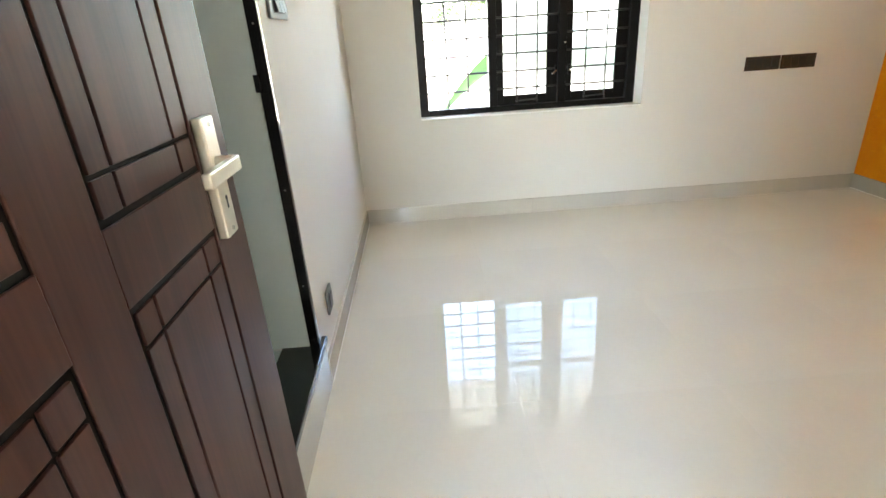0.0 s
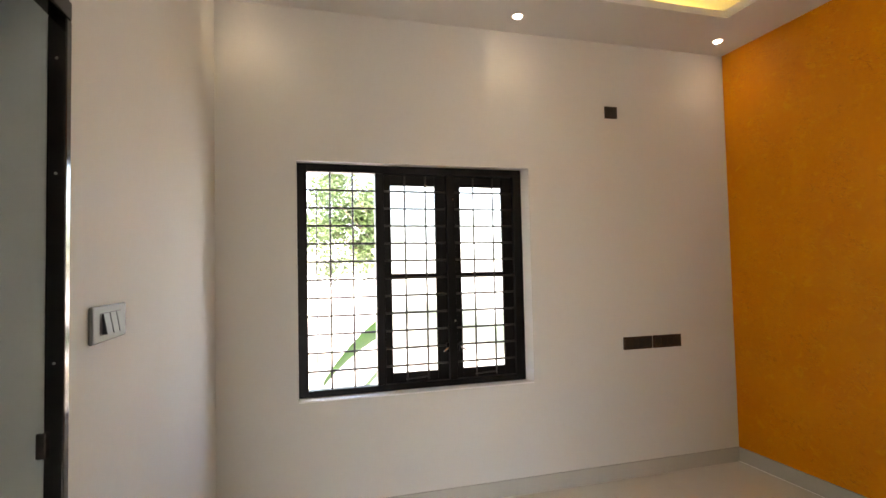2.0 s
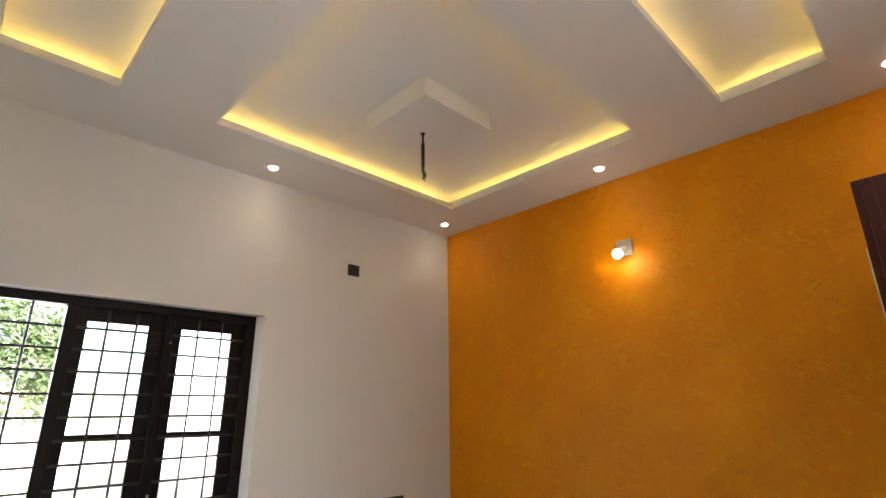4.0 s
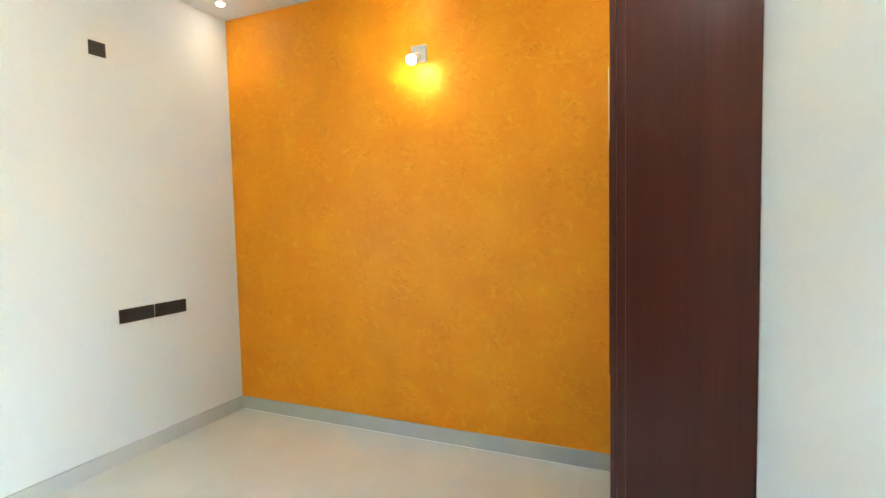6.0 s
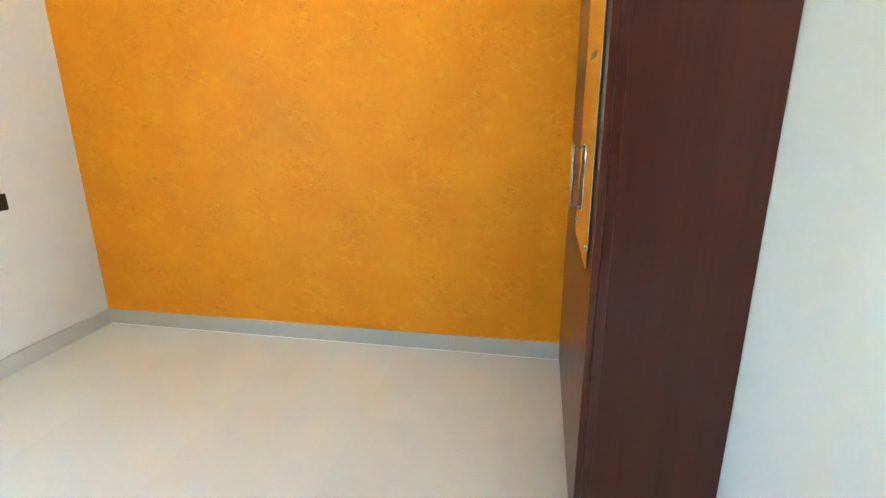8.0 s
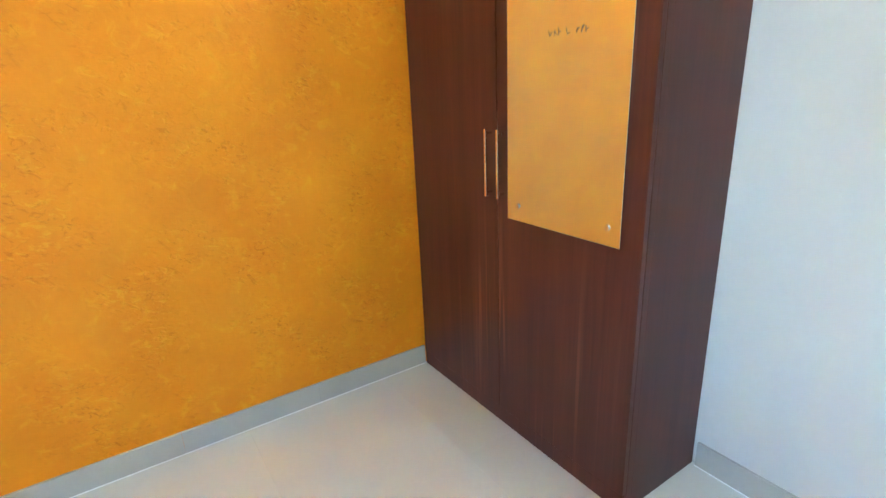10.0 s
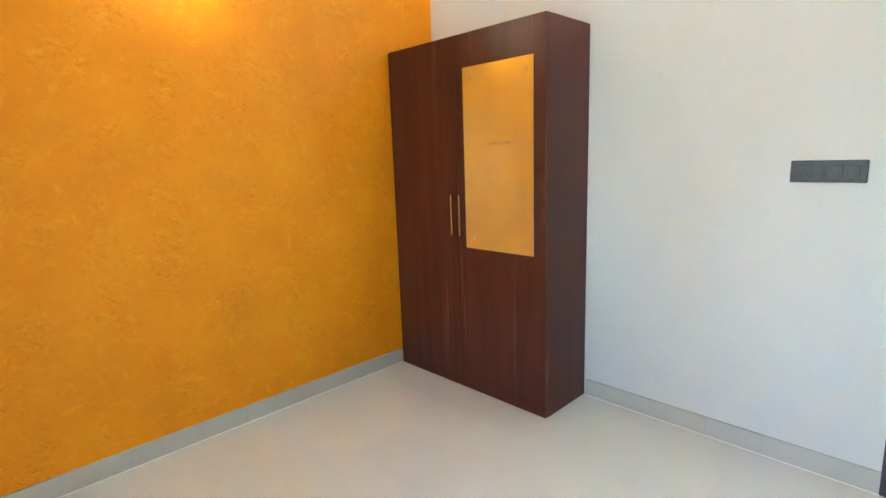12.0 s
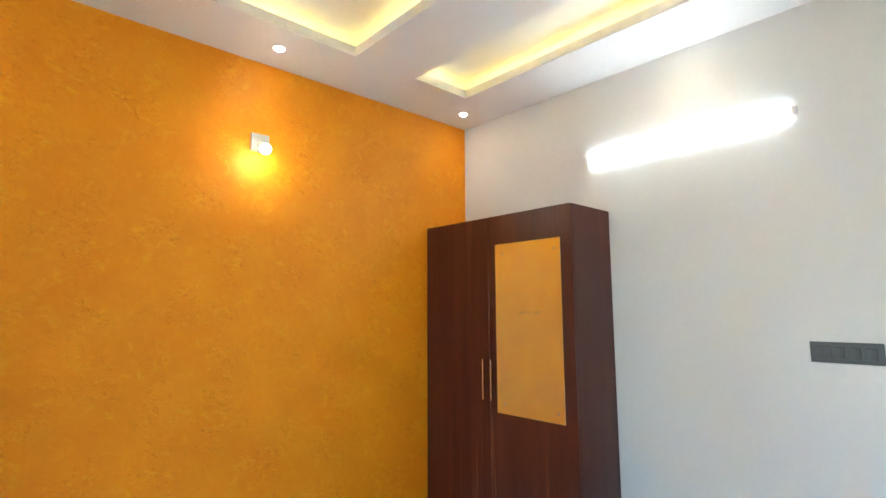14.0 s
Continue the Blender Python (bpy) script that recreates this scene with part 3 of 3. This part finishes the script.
p = thing("switch_plate", (-2.305, SOUTH, 1.277), "charcoal grey switchboard with a socket and three switches", "switch")
part("plate", block(-2.427, -2.172, SOUTH + 0.0005, SOUTH + 0.011, 1.279, 1.369, bevel=0.003), GREYPLATE, p)
for x0, x1 in ((-2.404, -2.364), (-2.350, -2.310), (-2.296, -2.262)):
    key = part("switch_key", block(x0, x1, SOUTH + 0.0105, SOUTH + 0.015, 1.296, 1.348, bevel=0.002), GREYPLATE, p)
    part("key_half", block(x0 + 0.002, (x0 + x1) / 2, SOUTH + 0.0148, SOUTH + 0.0165, 1.299, 1.345, bevel=0.0006), DARKKEY, key, "darker half of the key")
sock = part("module", block(-2.250, -2.190, SOUTH + 0.0105, SOUTH + 0.0135, 1.294, 1.350, bevel=0.0015), GREYPLATE, p)
for dx, dz in ((-0.011, -0.008), (0.011, -0.008), (0, 0.012)):
    part("hole", rod(bmesh.new(), (-2.22 + dx, SOUTH + 0.0133, 1.322 + dz), (-2.22 + dx, SOUTH + 0.0143, 1.322 + dz), 0.004, 8), WIRE, sock)


def west_plate(y0, y1, z0, z1, label, kind, name):
    p = thing(name, (WEST, (y0 + y1) / 2, z0), label, kind)
    part("plate", block(WEST + 0.0005, WEST + 0.0105, y0, y1, z0, z1, bevel=0.005), SILVERPLATE, p)
    return p


def rocker(p, y, z0, z1):
    """A rocker switch pressed at its top, so that its lower end stands out and its flank shows as a wedge."""
    x, prev = WEST + 0.0110, None
    bm = bmesh.new()
    for depth, z in ((0.010, z0), (0.0015, z1)):
        row = [bm.verts.new(v) for v in ((x, y, z), (x + depth, y, z), (x + depth, y + 0.034, z), (x, y + 0.034, z))]
        if prev:
            for k in range(4):
                bm.faces.new((prev[k], prev[(k + 1) % 4], row[(k + 1) % 4], row[k]))
            bm.faces.new(row)
        else:
            bm.faces.new(row)
        prev = row
    # body coloured dark: its flanks stand for the shadow gap between keys
    key = part("switch_key", bm, DARKKEY, p)
    lid = bmesh.new()
    a = (Vector((x + 0.0104, 0, z0 - 0.0005)), Vector((x + 0.0019, 0, z1 + 0.0005)))
    for dx in (0, 0.0012):
        lid.faces.new([lid.verts.new((v.x + dx, yy, v.z)) for v, yy in ((a[0], y - 0.0006), (a[0], y + 0.0346), (a[1], y + 0.0346), (a[1], y - 0.0006))])
    lid.verts.ensure_lookup_table()
    for k in range(4):
        lid.faces.new([lid.verts[q] for q in (k, (k + 1) % 4, 4 + (k + 1) % 4, 4 + k)])
    part("key_face", lid, SILVERPLATE, key)


p = west_plate(-1.702, -1.480, 1.264, 1.349, "silver-grey switch plate with three rocker switches", "switch", "switch_plate")
# flat black sheet on the plate, for the shade around the keys
part("gap_shade", block(WEST + 0.0100, WEST + 0.0109, -1.660, -1.524, 1.281, 1.332), WIRE, p)
for i in range(3):
    rocker(p, -1.646 + i * 0.042, 1.283, 1.330)
p = west_plate(-1.608, -1.518, 0.207, 0.309, "small silver-grey socket plate near the skirting", "socket", "socket_plate")
part("module", block(WEST + 0.0115, WEST + 0.015, -1.588, -1.538, 0.231, 0.285, bevel=0.002), DARKKEY, p)


# ---------------------------------------------------------------- lamps
def downlight(x, y):
    d = thing("downlight", (x, y, TOP), "small round recessed ceiling downlight, lit warm white", "downlight", "ceiling downlights")
    bm = bmesh.new()
    rings = [(0.036, 0.0), (0.036, -0.003), (0.032, -0.005), (0.027, -0.003), (0.027, 0.0)]
    loops = [[bm.verts.new((x + r * math.cos(a * math.tau / 24), y + r * math.sin(a * math.tau / 24), TOP + h)) for a in range(24)] for r, h in rings]
    for p, q in zip(loops, loops[1:]):
        for i in range(24):
            bm.faces.new((p[i], p[(i + 1) % 24], q[(i + 1) % 24], q[i]))
    part("rim", bm, WHITEPLASTIC, d, smooth=True)
    bm = bmesh.new()
    bmesh.ops.create_uvsphere(bm, u_segments=20, v_segments=10, radius=1.0, matrix=pose(x, y, TOP - 0.002) @ Matrix.Diagonal((0.0245, 0.0245, 0.013, 1)))
    part("lens", bm, DISCM, d, "glowing frosted dome lens", smooth=True)
    lamp("downlight_beam", "SPOT", pose(x, y, TOP - 0.022), SPOT_W, (1.0, 0.85, 0.62), radius=0.03, cone=radians(130), blend=0.9)


for x, y in ((-3.262, -0.200), (-1.728, -0.206), (-0.235, -0.206), (-0.226, -1.600), (-0.230, -3.018), (-1.735, -3.072),
             (-3.255, -3.050), (-3.255, -1.575)):
    downlight(x, y)

tube = thing("tube_light", (-1.645, SOUTH, 2.42), "lit white fluorescent batten tube light on the wall", "tube light")
part("batten", block(-2.200, -1.090, SOUTH + 0.0005, SOUTH + 0.004, 2.430, 2.450), WHITEPLASTIC, tube)
part("diffuser", block(-2.180, -1.110, SOUTH + 0.0042, SOUTH + 0.020, 2.422, 2.458, bevel=0.007), TUBEM, tube, "glowing white diffuser")
for x0, x1 in ((-2.206, -2.180), (-1.110, -1.084)):
    part("end_cap", block(x0, x1, SOUTH + 0.0005, SOUTH + 0.024, 2.420, 2.460, bevel=0.005), WHITEPLASTIC, tube)

wl = thing("wall_lamp", (EAST, -1.56, 2.42), "lit bulb on a square white wall holder", "wall lamp")
part("holder_plate", block(EAST - 0.016, EAST - 0.0005, -1.654, -1.550, 2.410, 2.514, bevel=0.003), HOLDER, wl, "pale grey square plate")
part("socket", rod(bmesh.new(), (EAST - 0.016, -1.602, 2.450), (EAST - 0.070, -1.598, 2.428), 0.021, 18), WHITEPLASTIC, wl)
aim, heart = Vector((-0.060, 0.006, -0.048)).normalized(), Vector((EAST - 0.104, -1.596, 2.404))
part("bulb_base", rod(bmesh.new(), heart - aim * 0.040, heart - aim * 0.003, 0.021, 20, 0.0298), WHITEPLASTIC, wl, smooth=False)
bm = bmesh.new()
bmesh.ops.create_uvsphere(bm, u_segments=24, v_segments=16, radius=0.030, matrix=Matrix.Translation(heart) @ aim.to_track_quat("Z", "Y").to_matrix().to_4x4())
bmesh.ops.delete(bm, geom=[v for v in bm.verts if (v.co - heart).dot(aim) < -0.0035], context="VERTS")
part("bulb", bm, BULBM, wl, "glowing warm dome of the bulb", smooth=True)

FX, FY = -1.318, -1.146
hook = thing("fan_hook", (FX, FY, TOP), "black taped fan wire hanging from the ceiling box", "fan hook")
part("rose", rod(bmesh.new(), (FX, FY, TOP + 0.0042), (FX, FY, TOP - 0.004), 0.014, 14, 0.010), WIRE, hook)
part("stem", rod(bmesh.new(), (FX, FY, TOP - 0.003), (FX + 0.001, FY, TOP - 0.055), 0.0062, 10), WIRE, hook)
part("joint", rod(bmesh.new(), (FX + 0.001, FY, TOP - 0.055), (FX + 0.001, FY, TOP - 0.063), 0.0075, 10), GREYPLATE, hook, "dull grey joint")
part("sleeve", rod(bmesh.new(), (FX + 0.001, FY, TOP - 0.063), (FX + 0.003, FY, TOP - 0.205), 0.0105, 12, 0.0090), WIRE, hook)
for k, (dx, dy) in enumerate(((0.010, 0.006), (-0.009, 0.007), (0.004, -0.010))):
    bm = bmesh.new()
    last = Vector((FX + 0.003, FY, TOP - 0.203))
    for q in range(1, 7):
        swing = math.sin(q * 1.15 + k)
        here = Vector((FX + 0.003 + dx * swing + 0.0016 * q, FY + dy * swing, TOP - 0.203 - (0.012 - 0.001 * k) * q))
        rod(bm, last, here, 0.0032, 6)
        last = here
    part("wire_end", bm, WIRE, hook)
    part("copper_tip", rod(bmesh.new(), last, last + Vector((0.004, 0.001, -0.006)), 0.0022, 6), SATIN, hook, "bare wire tip")

# ---------------------------------------------------------------- bathroom and hall beyond
bm = bmesh.new()
box(bm, -5.4, -5.2, SOUTH, NORTH, 0, UP)
setting("bath_wall", bm, BATH, "dark green bathroom wall", "wall")
setting("bath_lining", block(-5.2, WEST - 0.165, NORTH - 0.02, NORTH - 0.004, 0, VZ0), BATH, "dark green bathroom wall tiles", "wall")
setting("bath_lining_south", block(-5.2, WEST - 0.165, SOUTH + 0.004, SOUTH + 0.02, 0, UP), BATH, "dark green bathroom wall tiles", "wall")
setting("bath_floor", block(-5.2, -3.591, SOUTH + 0.02, NORTH - 0.02, 0.0, 0.19), BATH, "dark green bathroom floor", "floor")
setting("bath_ceiling", block(-5.2, WEST - 0.165, SOUTH + 0.02, NORTH - 0.02, 2.6, 2.65), REVEAL, "plain bathroom ceiling", "ceiling")
vent = thing("window_2", ((VX0 + VX1) / 2, 0.12, VZ0), "small brown-framed bathroom ventilator window with louvres", "window", kind="structure")
for a, b, c, d in ((VX0, VX0 + 0.05, VZ0, VZ1), (VX1 - 0.05, VX1, VZ0, VZ1), (VX0 + 0.05, VX1 - 0.05, VZ0, VZ0 + 0.04), (VX0 + 0.05, VX1 - 0.05, VZ1 - 0.05, VZ1)):
    part("window_frame", block(a, b, 0.09, 0.16, c, d, bevel=0.003), LAMINATE, vent)
for k in range(6):
    bm = block(VX0 + 0.052, VX1 - 0.052, -0.003, 0.003, -0.044, 0.044, bevel=0.001)
    bmesh.ops.transform(bm, matrix=pose(0, 0.125, VZ0 + 0.080 + 0.070 * k, 28), verts=bm.verts)
    part("louvre", bm, LOUVRE, vent, "brown tinted glass louvre blade")

bm = bmesh.new()
box(bm, -5.4, -5.2, -6.4, SOUTH - T, 0, UP)
box(bm, -1.4, -1.2, -6.4, SOUTH - T, 0, UP)
# unseen south side: gap added to send daylight through the doorway, north-eastwards
for x0, x1, z0, z1 in ((-5.2, -5.05, 0, UP), (-5.05, -3.3, 2.4, UP), (-3.3, -1.4, 0, UP)):
    box(bm, x0, x1, -6.4, -6.2, z0, z1)
setting("hall_wall", bm, WALL, "plain unseen hall walls with a gap added for daylight", "wall")

# ---------------------------------------------------------------- outdoors
setting("ground", block(-400, 400, -400, 400, -0.6, -0.45), EARTH, "pale sandy yard ground", "ground")
setting("garden_wall", block(-14, 12, 9.0, 9.2, -0.45, 1.35), PLASTER, "pale plastered garden boundary wall", "wall")


setting("sunshade", block(WX0 - 0.25, WX1 + 0.25, NORTH + T, 0.95, 2.165, 2.250), PLASTER, "white plastered concrete sunshade over the window", "sunshade")


def tree(x, y, z, height, crown, n, seed, lean=0.0):
    r = random.Random(seed)
    t = thing("tree", (x, y, z), "leafy green garden tree beyond the window", "tree")
    bm = rod(bmesh.new(), (x, y, z), (x + lean * 0.5, y, z + height * 0.6), 0.09, 10, 0.06)
    for k in range(7):
        a = k * 0.9 + r.random()
        rod(bm, (x + lean * (0.3 + 0.03 * k), y, z + height * (0.35 + 0.03 * k)), (x + lean + math.cos(a) * crown * 0.8, y + math.sin(a) * crown * 0.8, z + height * (0.6 + 0.06 * k)), 0.018, 6, 0.006)
    part("trunk", bm, BARK, t)
    verts, faces = [], []
    clumps = [(Vector((r.gauss(0, 0.5), r.gauss(0, 0.5), r.gauss(0, 0.4))) * crown, r.uniform(0.18, 0.4) * crown) for _ in range(26)]
    for i in range(n):
        c, s = clumps[i % 26]
        p = c + Vector((r.gauss(0, 1), r.gauss(0, 1), r.gauss(0, 1))) * s * 0.6 + Vector((x + lean, y, z + height * 0.78))
        q = Euler((r.uniform(-1, 1), r.uniform(-1, 1), r.uniform(0, 6.3))).to_matrix()
        w, h = 0.020, r.uniform(0.03, 0.06)
        k = len(verts)
        verts += [p + q @ Vector(v) for v in ((0, -h, 0), (w, 0, 0.012), (0, h, 0), (-w, 0, 0.012))]
        faces.append((k, k + 1, k + 2, k + 3))
    data = bpy.data.meshes.new("crown")
    data.from_pydata([tuple(v - Vector((x, y, z))) for v in verts], [], faces)
    data.materials.append(LEAF)
    ob = new("crown", data)
    ob.parent = t


tree(-0.5, 5.6, -0.45, 3.5, 0.80, 11000, 3, lean=-1.65)
tree(-5.3, 8.2, -0.45, 4.2, 1.0, 5000, 5)


def banana():
    bx, by = -1.05, 1.15
    b = thing("banana_plant", (bx, by, -0.45), "banana plant with broad green leaves outside", "plant")
    part("stem", rod(bmesh.new(), (bx, by, -0.45), (bx, by, 0.45), 0.08, 12, 0.05), BANANA, b)
    # each leaf: heading, length, rise, droop, how far its blade leans over
    for yaw, length, rise, droop, lean in ((3.14, 1.80, 2.42, 2.33, 0.85), (3.26, 1.62, 1.90, 1.95, 0.6), (0.5, 1.2, 1.6, 1.3, 0.2),
                                           (1.6, 1.1, 1.7, 1.3, 0.0), (4.3, 0.8, 1.6, 1.2, 0.3)):
        bm, prev = bmesh.new(), None
        for i in range(19):
            s = i / 18
            ox, oz = length * s, rise * s - droop * s * s
            w = 0.16 * math.sin(math.pi * (0.04 + 0.95 * s)) ** 0.6
            c = Vector((bx + math.cos(yaw) * ox, by + math.sin(yaw) * ox, 0.42 + oz))
            side = Vector((-math.sin(yaw) * math.cos(lean), math.cos(yaw) * math.cos(lean), math.sin(lean))) * w
            row = [bm.verts.new(c - side + Vector((0, 0, 0.03))), bm.verts.new(c), bm.verts.new(c + side + Vector((0, 0, 0.03)))]
            if prev:
                for k in (0, 1):
                    bm.faces.new((prev[k], prev[k + 1], row[k + 1], row[k]))
            prev = row
        part("leaf", bm, BANANA, b, smooth=True)


banana()

# ---------------------------------------------------------------- floor tiles
NX, NY = 5, 5
tx, ty = (EAST - WEST) / NX, (NORTH - SOUTH) / NY
tile_mesh = mesh_of("floor_tile", block(-tx / 2 + 0.00012, tx / 2 - 0.00012, -ty / 2 + 0.00012, ty / 2 - 0.00012, -0.008, 0.0), TILE)
for i in range(NX):
    for j in range(NY):
        ob = new("floor_tile", tile_mesh)
        ob.location = (WEST + tx * (i + 0.5), SOUTH + ty * (j + 0.5), 0)
        ob.parent = floor
hall_tile = mesh_of("hall_tile", block(-0.3995, 0.3995, -0.3995, 0.3995, -0.008, 0.0), TILE)
for i in range(5):
    for j in range(4):
        ob = new("floor_tile", hall_tile)
        ob.location = (-5.0 + 0.8 * i, SOUTH - 0.4 - 0.8 * j, 0)
        ob.parent = floor
